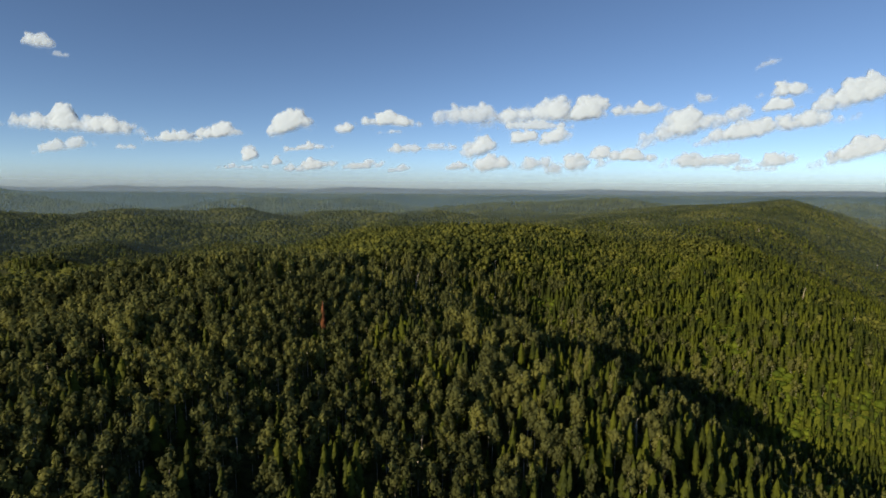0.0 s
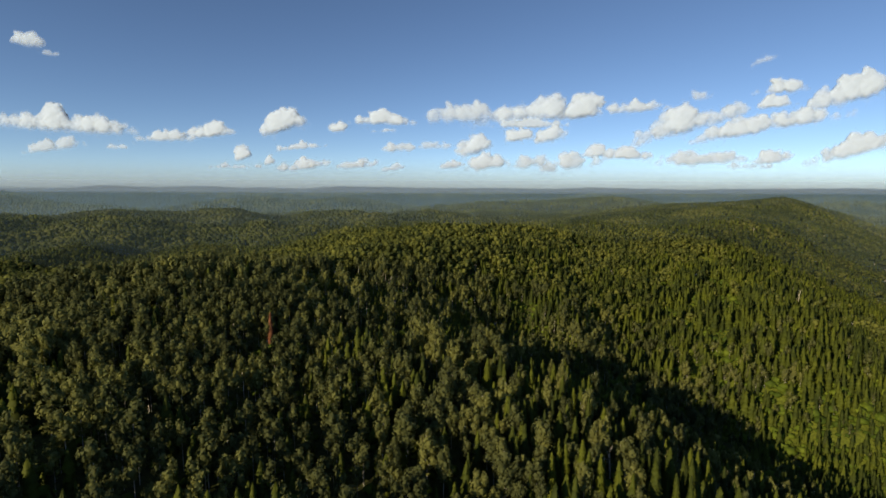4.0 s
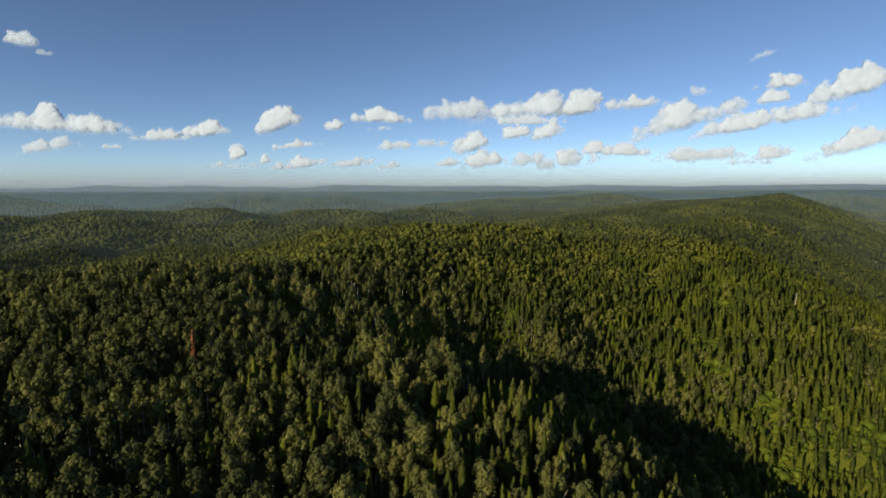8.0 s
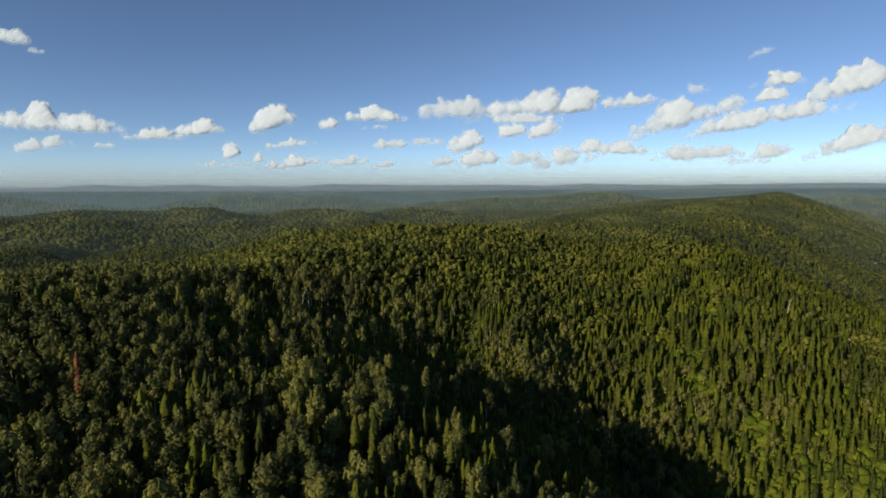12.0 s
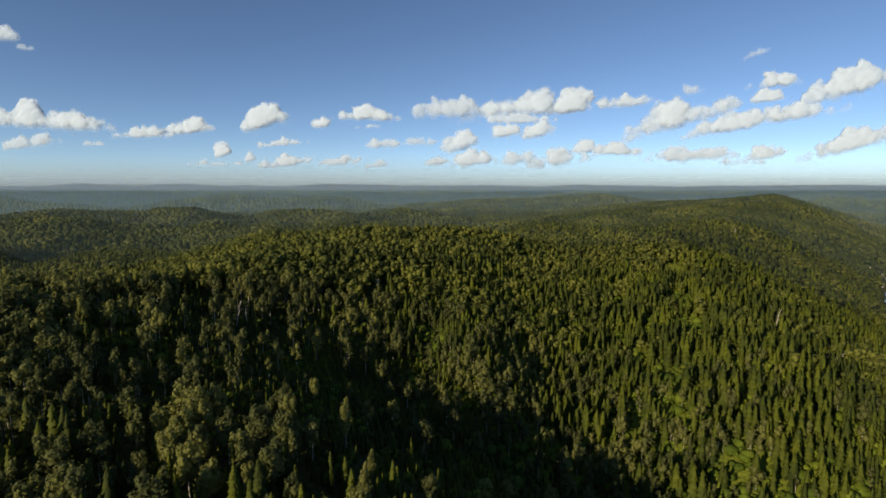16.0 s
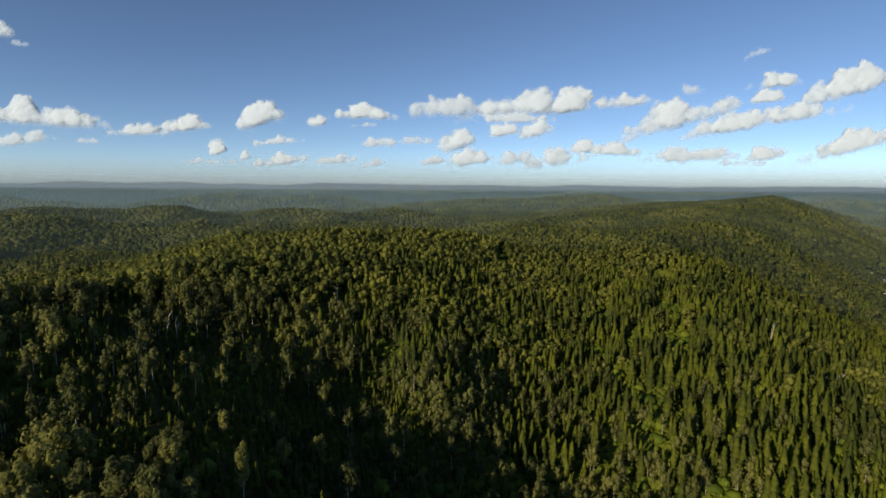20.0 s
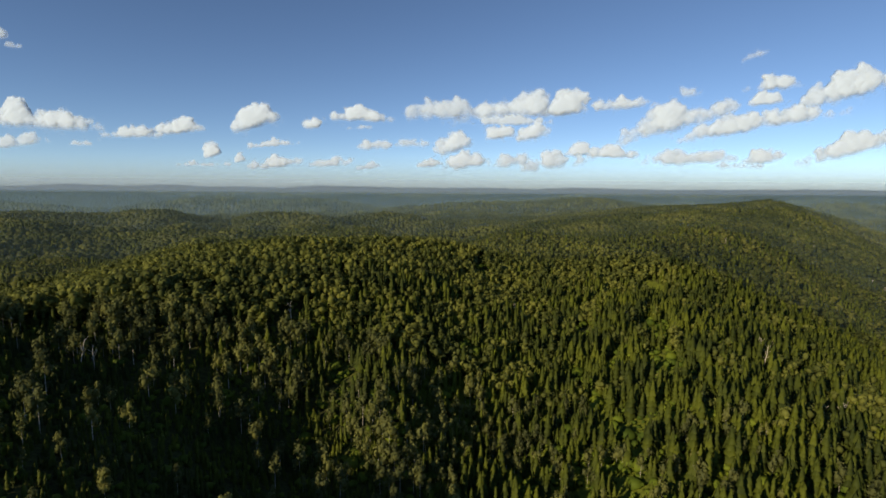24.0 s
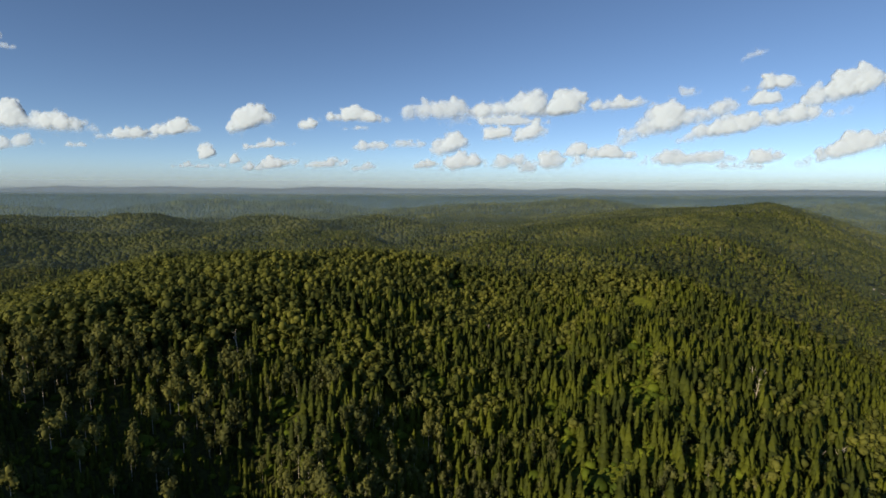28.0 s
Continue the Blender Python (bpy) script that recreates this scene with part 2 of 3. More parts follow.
def leaf_crown(r, lobes, shards, low=0.25, width=0.2, size=0.05, core=ICO, fill=0.66):
    """A crown of a few uneven boughs, each a heap of loose leaf clusters round a shaded core; one unit high."""
    pieces, centres, radii = [], [], []
    for k in range(lobes):
        f = (k + 0.5) / lobes
        z = low + (1 - low) * (0.2 + 0.62 * f)
        w = width * math.sin(math.pi * min(0.92, 0.25 + 0.62 * f)) ** 0.7
        ang = 2.4 * k + r.uniform(-0.6, 0.6)
        side = w * (r.uniform(0.3, 0.6) if lobes > 1 else 0.0)
        c = np.array([math.cos(ang) * side, math.sin(ang) * side, z])
        span = (1.0 if lobes == 1 else 0.78 if lobes < 4 else 0.62) * w
        rad = np.array([span * r.uniform(0.85, 1.15), span * r.uniform(0.85, 1.15), (1 - low) * (0.46 if lobes == 1 else 0.3 if lobes < 4 else 0.19) * r.uniform(0.85, 1.15)])
        centres.append(c)
        radii.append(rad)
        pieces.append((core[0] * rad * fill * r.uniform(0.7, 1.2, (len(core[0]), 1)) + c, core[1], 0))
    pick = r.integers(0, lobes, shards)
    d = r.normal(0, 1, (shards, 3))
    d[:, 2] = d[:, 2] * 0.9 + 0.2
    d /= np.linalg.norm(d, axis=1)[:, None]
    at = np.array(centres)[pick] + d * np.array(radii)[pick] * r.uniform(0.72, 1.12, (shards, 1))
    pieces.append(shards_at(r, at, d, size))
    return joined(pieces)


def lumps(name, mats, batches, label, category="forest", kind="stuff", smooth=False):
    v, t, m = joined([(b[0], b[1], 0) for b in batches])
    m = np.concatenate([b[2] for b in batches])
    return tagged(new(name, mesh_of(name, v, t, mats, m, smooth)), label, category, kind=kind)


# ---- the land ----
NEAR_HILLS = [
    (138, 472, 26, 14.0),
    (128, 515, 26, 9.0),
    (101, 446, 24, -9.0),
    (192, 480, 26, -9.0),
    (40, 400, 120, 5.2),
    (160, 420, 80, -36.4),
    (130, 320, 80, 13.7),
    (230, 390, 80, -35.0),
    (260, 480, 80, 14.7),
    (60, 580, 80, 11.6),
    (240, 580, 80, -19.6),
    (340, 250, 80, -39.8),
    (-190, 410, 80, 13.4),
    (140, 100, 120, -9.4),
    (-190, 310, 120, 19.4),
    (10, 700, 80, 17.5),
    (390, 560, 80, 14.5),
    (150, 760, 80, 19.4),
    (-260, 250, 80, -16.1),
    (-250, 600, 80, -20.1),
    (520, 380, 80, -19.7),
    (-140, 750, 80, 8.2),
    (520, 480, 120, -15.6),
]
MID_HILLS = [
    (-330, 560, 80, -26.2),
    (240, 850, 180, 3.2),
    (60, 900, 80, -12.8),
    (440, 800, 120, 28.2),
    (-420, 620, 120, -38.0),
    (-420, 160, 270, 55.7),
    (-300, 810, 80, -9.3),
    (420, 890, 80, -11.0),
    (650, 680, 80, -19.6),
    (660, 0, 270, -112.8),
    (310, 1070, 120, 12.7),
    (0, 1140, 120, -28.5),
    (240, 1300, 120, -50.2),
    (-760, 800, 270, -11.2),
    (-450, 1180, 180, -57.0),
    (770, 1120, 120, 34.1),
    (40, 1400, 270, -55.3),
    (960, 980, 180, -54.0),
    (680, 1280, 120, -14.7),
    (500, -600, 420, -41.4),
    (-820, 1110, 180, -19.4),
    (880, 1310, 180, 18.0),
    (300, 1650, 700, 114.3),
]
FAR_HILLS = [
    (-610, 1550, 180, -20.9),
    (1500, 510, 420, -162.9),
    (-780, 1500, 180, 12.8),
    (1290, 1350, 180, -75.9),
    (420, 1900, 420, -65.8),
    (1200, 1550, 180, 64.8),
    (-1290, 1200, 180, -15.6),
    (1090, 1710, 180, -8.8),
    (-780, 1880, 180, 12.2),
    (-1290, 1500, 180, 23.9),
    (1490, 1580, 180, -41.8),
    (-1040, 1870, 270, 36.3),
    (-300, 2390, 180, -39.8),
    (1760, 1600, 270, -85.2),
    (1250, 2140, 420, 61.0),
    (-1510, 1780, 180, 13.0),
    (1250, 2390, 180, -29.6),
    (1650, 2110, 180, 50.5),
    (860, 2800, 270, 22.0),
    (1192, 1640, 75, 13.0),
    (835, 2490, 240, -44.0),
    (2200, 2400, 180, -67.7),
]
SLOPES = [
    (120, 200, 55, 8.0),
    (-40, 200, 55, -8.4),
    (40, 320, 55, 8.8),
    (160, 320, 55, -5.1),
    (-120, 200, 55, 5.5),
    (160, 400, 55, 5.3),
    (160, 440, 55, 11.2),
    (320, 360, 55, 8.6),
    (-80, 400, 55, 8.4),
    (280, 400, 55, 9.1),
    (-200, 320, 55, -8.8),
    (80, 480, 55, -7.2),
    (360, 400, 55, 8.9),
    (80, 520, 55, -10.8),
    (240, 520, 55, -4.3),
    (-40, 560, 55, 7.5),
    (280, 560, 55, -6.5),
    (160, 600, 55, 7.3),
    (0, 600, 55, 5.2),
    (120, 640, 55, 2.7),
    (-160, 580, 110, 7.1),
    (400, 560, 55, 5.8),
]
FOLDS = [
    (80, 720, 55, 4.7),
    (360, 680, 55, -7.1),
    (400, 680, 55, -6.1),
    (-240, 820, 110, 9.0),
    (280, 880, 55, 6.9),
    (440, 840, 55, 8.8),
    (440, 900, 230, 0.6),
    (640, 820, 110, -10.4),
    (760, 740, 230, -46.2),
    (560, 900, 110, 20.4),
    (160, 1060, 110, -8.0),
    (400, 1060, 110, -20.4),
    (-240, 1060, 110, -8.0),
    (640, 980, 110, 15.6),
    (320, 1140, 110, -9.7),
    (640, 1060, 110, 15.3),
    (-480, 1060, 110, 5.1),
    (0, 1220, 110, 18.1),
    (560, 1220, 110, -15.1),
    (280, 1860, 230, -13.7),
    (600, 2100, 480, -10.6),
    (-600, 2100, 480, -37.1),
]


def rolling(x, y):
    return (np.sin(x / 310 + 1.3 * np.sin(y / 700)) * np.sin(y / 420 + 0.8 * np.sin(x / 530) + 1.0) + 0.5 * np.sin(x / 170 + y / 260 + 2.0) * np.sin(y / 190 - x / 400))


def height(x, y):
    x, y = np.asarray(x, float), np.asarray(y, float)
    z = np.full(np.broadcast(x, y).shape, 10.0)
    for hx, hy, r, a in NEAR_HILLS + MID_HILLS + FAR_HILLS + SLOPES + FOLDS:
        z = z + a * np.exp(-((x - hx) ** 2 + (y - hy) ** 2) / (2 * r * r))
    d = np.hypot(x - 90, y - 110)
    far = np.clip((d - 1900) / 1100, 0, 1)
    far = far * far * (3 - 2 * far)
    west = np.clip((-0.18 - (x - 90) / np.maximum(d, 1)) / 0.25, 0, 1)
    east = np.clip(((x - 90) / np.maximum(d, 1) - 0.58) / 0.08, 0, 1)
    level = 55 + 0.012 * (d - 2500) - 85 * west * np.clip((4700 - d) / 1800, 0, 1) - 110 * east * np.clip((4900 - d) / 1500, 0, 1)
    rim = np.clip((d - 4050) / 750, 0, 1)
    level = level + (138 - level) * rim * rim * (3 - 2 * rim)
    z = z * (1 - far) + far * (level + (36 - 26 * rim) * rolling(x, y) + 11 * (1 - 0.8 * rim) * np.sin(x / 150 + 1.6 * np.sin(y / 330)) * np.sin(y / 185 + 1.1 * np.sin(x / 290)) + (8 + 24 * west) * (1 - rim) * np.sin(y / 105 + 1.3 * np.sin(x / 430) + x / 800))
    gully = np.clip((d - 850) / 400, 0, 1) * np.clip((2600 - d) / 500, 0, 1)
    spur = np.sin(x / 66 + y / 150 + 1.2 * np.sin(y / 260)) + 0.45 * np.sin(x / 27 - y / 90 + 1.5 * np.sin(y / 120))
    z = z + 13 * gully * np.clip((450 - x) / 300, 0.12, 1) * spur * (0.75 + 0.25 * np.sin(y / 210 + x / 300))
    ribs = np.clip((d - 620) / 160, 0, 1) * np.clip((1500 - d) / 400, 0, 1) * np.clip((520 - x) / 260, 0.15, 1)
    z = z + 9 * ribs * np.sin(x / 39 + y / 75 + 0.9 * np.sin(y / 95) + 0.7 * np.sin(x / 110))
    return z + 3.5 * np.sin(x / 37 + 1.7 * np.sin(y / 61)) * np.sin(y / 43 + 1.1 * np.sin(x / 53))


gx = 100 + 5400 * np.sinh(3.4 * np.linspace(-1, 1, 261)) / np.sinh(3.4)
gy = 350 + 5400 * np.sinh(3.4 * np.linspace(-1, 1, 261)) / np.sinh(3.4)
GX, GY = np.meshgrid(gx, gy)
gv = np.stack([GX.ravel(), GY.ravel(), height(GX, GY).ravel()], 1)
i = (np.arange(260)[:, None] * 261 + np.arange(260)[None]).ravel()
gt = np.concatenate([np.stack([i, i + 1, i + 262], 1), np.stack([i, i + 262, i + 261], 1)])
ground_mesh = mesh_of("ground", gv, gt, [FLOOR], smooth=True)


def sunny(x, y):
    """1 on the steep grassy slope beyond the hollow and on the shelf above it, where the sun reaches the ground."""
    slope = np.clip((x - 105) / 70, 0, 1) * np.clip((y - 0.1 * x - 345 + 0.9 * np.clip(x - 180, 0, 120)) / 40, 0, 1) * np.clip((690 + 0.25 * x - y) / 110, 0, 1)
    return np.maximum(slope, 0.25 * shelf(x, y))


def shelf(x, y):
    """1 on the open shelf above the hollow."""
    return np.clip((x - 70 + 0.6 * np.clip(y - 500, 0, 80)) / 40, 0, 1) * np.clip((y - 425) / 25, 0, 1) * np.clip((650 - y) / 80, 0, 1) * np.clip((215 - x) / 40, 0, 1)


# grass lightens the floor colour on the sunlit slope, so part is painted light
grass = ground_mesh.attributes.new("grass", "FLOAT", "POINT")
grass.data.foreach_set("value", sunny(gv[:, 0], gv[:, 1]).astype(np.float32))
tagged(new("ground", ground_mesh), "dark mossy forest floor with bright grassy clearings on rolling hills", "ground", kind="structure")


def field(x, y, s, seed):
    """A soft random field in -1..1 over some s metres."""
    return np.sin(x / s + seed + 1.4 * np.sin(y / s * 0.7 + 2 * seed)) * np.sin(y / s * 0.9 + 3.1 * seed + 1.2 * np.sin(x / s * 0.8 - seed))


def fir_share(x, y):
    slope = np.clip((y - 0.1 * x - 335 + 0.9 * np.clip(x - 180, 0, 120)) / 50, 0, 1) * np.clip((x + 40) / 120, 0, 1) * np.clip((690 + 0.25 * x - y) / 150, 0, 1)
    hollow = 1 - sparse(x, y)
    tail = np.clip((x - 60) / 70, 0, 1) * np.clip((360 - y) / 40, 0, 1)
    return np.clip(0.28 + 0.12 * np.clip((350 - y) / 60, 0, 1) + (0.31 + 0.16 * np.clip((x - 180) / 120, 0, 1)) * slope * (1 - 0.9 * hollow) + 0.35 * tail + 0.30 * np.exp(-((x - 128) / 50) ** 2 - ((y - 478) / 46) ** 2) + 0.20 * field(x, y, 38, 0.7) + 0.22 * field(x, y, 15, 1.9), 0.04, 0.96)


GLADES = [(108, 508, 14), (52, 486, 11), (277, 475, 14), (330, 526, 16), (266, 433, 11), (280, 384, 10), (190, 560, 11), (385, 565, 10), (290, 604, 10), (60, 548, 9), (410, 610, 12), (344, 595, 14), (332, 546, 12), (268, 541, 10), (269, 509, 9), (305, 483, 9), (394, 705, 14), (213, 710, 12), (299, 551, 9), (423, 537, 10), (-72, 290, 7), (92, 217, 6)]


def clearing(x, y):
    """True where the wood opens."""
    f = field(x, y, 23, 2.3) * 0.45 + field(x, y, 9, 4.1) * 0.55
    open_spot = np.zeros(np.shape(f), bool)
    for cx, cy, r in GLADES:
        open_spot |= np.hypot(x - cx, (y - cy) * 0.8) < r * (1 + 0.3 * np.sin(3 * np.arctan2(y - cy, x - cx) + cx))
    return (f > 0.70) | open_spot


def sparse(x, y):
    """Share of the trees that stand in the shaded hollow, where the wood is thin."""
    a = ((x - 42) * 0.9 - (y - 400) * 0.43) / 180
    b = ((x - 42) * 0.43 + (y - 400) * 0.9) / 93
    return 1 - 0.88 * np.exp(-(a * a + b * b) ** 3)


def wood(d0, d1, gap, arc=54):
    """Spots of trees between two distances from the middle of the way, in the arc that it looks at."""
    n = int(2 * d1 / gap)
    a = (np.arange(n) - n / 2) * gap
    X, Y = np.meshgrid(a, a)
    X = X + rng.uniform(-0.8, 0.8, X.shape) * gap + 90
    Y = Y + rng.uniform(-0.8, 0.8, Y.shape) * gap + 110
    x, y = X.ravel(), Y.ravel()
    d = np.hypot(x - 90, y - 110)
    az = np.degrees(np.arctan2(x - 90, y - 110 + (230 if d0 < 100 else 0)))
    keep = (d >= d0) & (d < d1) & (np.abs(az) < arc) & (y > 100) & (x > -0.93 * y - 75) & (x < 0.93 * y + 40)
    return x[keep], y[keep]

# ---- the wood ----
FIRS = [fir_crown(rng, 7, 5, width=rng.uniform(0.115, 0.15), low=0.02) for _ in range(7)]
SMALL_FIRS = [fir_crown(rng, 5, 4, width=rng.uniform(0.12, 0.15), low=0.02) for _ in range(6)]
FAR_FIRS = [fir_crown(rng, 3, 3, width=0.15) for _ in range(4)]
MID_FIRS = [fir_crown(rng, 4, 3, width=0.15, low=0.02) for _ in range(6)]

def leafy(clumps, shards, size):
    trunk = tube([(0, 0, -0.1), (0.006, 0.004, 0.6)], [0.011, 0.007], 3)
    crown = leaf_crown(rng, clumps, shards, low=rng.uniform(0.16, 0.32), width=rng.uniform(0.145, 0.20), size=size)
    return joined([(crown[0], crown[1], 0), (*trunk, 1)])


NEAR_LEAFY = [leafy(4, 150, 0.036) for _ in range(9)]
LEAFY = [leafy(3, 80, 0.046) for _ in range(9)]
SMALL_LEAFY = [leaf_crown(rng, 2, 24, low=0.2, width=rng.uniform(0.19, 0.24), size=0.06) for _ in range(8)]

FAR_LEAFY = []
for _ in range(8):
    a = np.arange(5) * 2 * np.pi / 5
    rings = [np.stack([np.cos(a + s) * r, np.sin(a + s) * r, np.full(5, h)], 1) * rng.uniform(0.75, 1.2, (5, 1)) for s, r, h in ((0, 0.17, 0.78), (0.6, 0.22, 0.45))]
    v = np.concatenate([[[rng.normal(0, 0.04), rng.normal(0, 0.04), 0.98]], *rings])
    t = []
    for k in range(5):
        n = (k + 1) % 5
        t += [(0, 1 + k, 1 + n), (1 + k, 6 + k, 1 + n), (1 + n, 6 + k, 6 + n)]
    FAR_LEAFY.append((v, np.array(t), np.zeros(15, int)))
MID_LEAFY = [leaf_crown(rng, 1, 11, low=0.1, width=0.25, size=0.095) for _ in range(8)]

x, y = wood(0, 740, 5.3)
is_fir = rng.random(len(x)) < fir_share(x, y)
thin = 1 - 0.6 * np.exp(-((x - 98) / 26) ** 2 - ((y - 290) / 26) ** 2)
ok = ~clearing(x, y) & (rng.random(len(x)) < np.where(is_fir, 0.86, 0.97) * sparse(x, y) * thin)
x, y, is_fir = x[ok], y[ok], is_fir[ok]
z = height(x, y)
near = np.abs((x - 0) * 0.69 - (y - 200) * 0.72) * 0.55 + np.hypot(x - 110, y - 290)
order = np.argsort(near)
single = np.zeros(len(x), bool)
single[order[is_fir[order]][:290]] = True
single[order[~is_fir[order]][:290]] = True


def sizes_of(n, lo, hi):
    return lo + (hi - lo) * rng.beta(1.25, 1.15, n)


def stature(px, py):
    """Firs stay short under the birches and grow tall in stands of their own."""
    return (0.74 + 0.28 * np.clip((fir_share(px, py) - 0.3) / 0.4, 0, 1)) * (0.6 + 0.4 * sparse(px, py)) * (1 - 0.12 * shelf(px, py))


def low_spur(px, py):
    """Trees stay low where the near spur runs out."""
    return 1 - 0.35 * np.clip((px - 105) / 60, 0, 1) * np.clip((350 - py + 0.2 * (px - 130)) / 30, 0, 1) - 0.3 * np.exp(-((px - 45) / 45) ** 2 - ((py - 385) / 45) ** 2)


def stand(shapes, sel, lo, hi, wlo, whi, firs=False):
    k = np.flatnonzero(sel)
    kind = rng.integers(0, len(shapes), len(k))
    out = []
    for s, shape in enumerate(shapes):
        q = k[kind == s]
        grown = sizes_of(len(q), lo, hi) * (stature(x[q], y[q]) if firs else 1.15 - 0.3 * np.clip((x[q] + 10) / 250, 0, 1)) * low_spur(x[q], y[q])
        out.append(scattered(shape, np.stack([x[q], y[q], z[q] - 0.3], 1), grown, rng.uniform(wlo, whi, len(q)), rng.uniform(0, 6.28, len(q))))
    return out


def part(name, mesh, parent, label=""):
    ob = new(name, mesh)
    ob.parent = parent
    return tagged(ob, label)


def fir_kind(r):
    top = fir_crown(r, 17, 9, width=r.uniform(0.12, 0.155), low=0.04)
    v, t = tube([(0, 0, -0.12), (0, 0, 0.1), (0.002, 0.001, 0.6), (0, 0, 0.97)], [0.016, 0.014, 0.008, 0.001], 6)
    return mesh_of("trunk", v, t, [FIR_BARK], smooth=True), mesh_of("crown", *top[:2], [NEEDLES_ONE], smooth=True)


def birch_kind(r):
    top = leaf_crown(r, int(r.integers(6, 10)), 560, low=r.uniform(0.16, 0.32), width=r.uniform(0.155, 0.215), size=0.030)
    lean = r.normal(0, 0.012, 2)
    pieces = [(*tube([(0, 0, -0.12), (lean[0], lean[1], 0.35), (lean[0] * 2, lean[1] * 2, 0.88)], [0.013, 0.010, 0.003], 6), 0)]
    for k in range(5):
        ang, z0 = r.uniform(0, 6.28), r.uniform(0.3, 0.7)
        out = r.uniform(0.08, 0.15)
        base = (lean[0] * z0 * 2.2, lean[1] * z0 * 2.2, z0)
        pieces.append((*tube([base, (math.cos(ang) * out, math.sin(ang) * out, z0 + 0.14)], [0.006, 0.002], 4), 0))
    v, t, m = joined(pieces)
    return mesh_of("trunk", v, t, [BIRCH_BARK], smooth=True), mesh_of("crown", *top[:2], [LEAVES_ONE], smooth=True)


FIR_KINDS = [fir_kind(rng) for _ in range(9)]
BIRCH_KINDS = [birch_kind(rng) for _ in range(12)]


def tree(name, kind, at, size, width, label, group):
    base = tagged(new(name), label, "tree", group)
    base.matrix_world = Matrix.LocRotScale(at, Euler((0, 0, rng.uniform(0, 6.28))), (size * width, size * width, size))
    part("trunk", kind[0], base)
    part("crown", kind[1], base)
    return base


for k in np.flatnonzero(single):
    at = (x[k], y[k], z[k] - 0.2)
    if is_fir[k]:
        h = sizes_of(1, 11, 24)[0] * stature(x[k], y[k]) * low_spur(x[k], y[k])
        tree("fir_tree", FIR_KINDS[k % 9], at, h, rng.uniform(0.85, 1.2), "tall narrow dark green fir on the wooded slope" if h > 18 else "young slender green fir among taller trees", "firs on the near slopes")
    else:
        h = sizes_of(1, 13, 24)[0] * (1.15 - 0.3 * np.clip((x[k] + 10) / 250, 0, 1)) * low_spur(x[k], y[k])
        tree("birch_tree", BIRCH_KINDS[k % 12], at, h, rng.uniform(0.72, 1.1), "tall birch with a rounded leafy crown and pale trunk" if h > 16.5 else "smaller birch with a loose yellow-green crown", "birches on the near slopes")

off = np.hypot(x - 90, y - 110)
mass = ~single
lumps("fir_forest", [NEEDLES], stand(FIRS, is_fir & mass & (off < 470), 9, 23, 1.05, 1.5, True) + stand(SMALL_FIRS, is_fir & mass & (off >= 470), 10, 22, 1.15, 1.6, True), "dense dark green spires of fir covering the slopes", smooth=True)
lumps("birch_forest", [LEAVES, BIRCH_BARK], stand(NEAR_LEAFY, ~is_fir & mass & (off < 290), 12, 22.5, 0.76, 1.06) + stand(LEAFY, ~is_fir & mass & (off >= 290) & (off < 430), 12, 22.5, 0.8, 1.1), "mixed birch wood with rounded yellow-green crowns", smooth=True)
lumps("crest_forest", [CREST_LEAVES], stand(SMALL_LEAFY, ~is_fir & mass & (off >= 430), 13.5, 20.5, 1.2, 1.6), "leafy wood along the crest, its yellow-green crowns coloured as sunlit", smooth=True)

# lower trees that close the canopy along the crest: leafy ones among birches, firs among firs
fx, fy = wood(400, 760, 5.4)
under = (rng.random(len(fx)) < 0.85 * sparse(fx, fy)) & ~clearing(fx, fy)
fx, fy = fx[under], fy[under]
leaved = rng.random(len(fx)) > 0.15 + 1.1 * fir_share(fx, fy)
leaved_far = leaved & (np.hypot(fx - 90, fy - 110) > 540)
for name, sort, shapes, lo, hi, wlo, whi, mat, label in (
        ("low_aspen_canopy", leaved_far, FAR_LEAFY, 7, 11.5, 1.5, 2.0, CREST_LEAVES, "lower yellow-green leafy trees that close the canopy below the crest"),
        ("low_fir_canopy", ~leaved, MID_FIRS, 7, 13, 1.2, 1.6, NEEDLES, "young green firs that fill the gaps between tall firs")):
    which = rng.integers(0, len(shapes), len(fx))
    fill = []
    for s, shape in enumerate(shapes):
        q = sort & (which == s)
        fill.append(scattered(shape, np.stack([fx[q], fy[q], height(fx[q], fy[q]) - 0.3], 1), rng.uniform(lo, hi, q.sum()), rng.uniform(wlo, whi, q.sum()), rng.uniform(0, 6.28, q.sum())))
    lumps(name, [mat], fill, label, smooth=True)

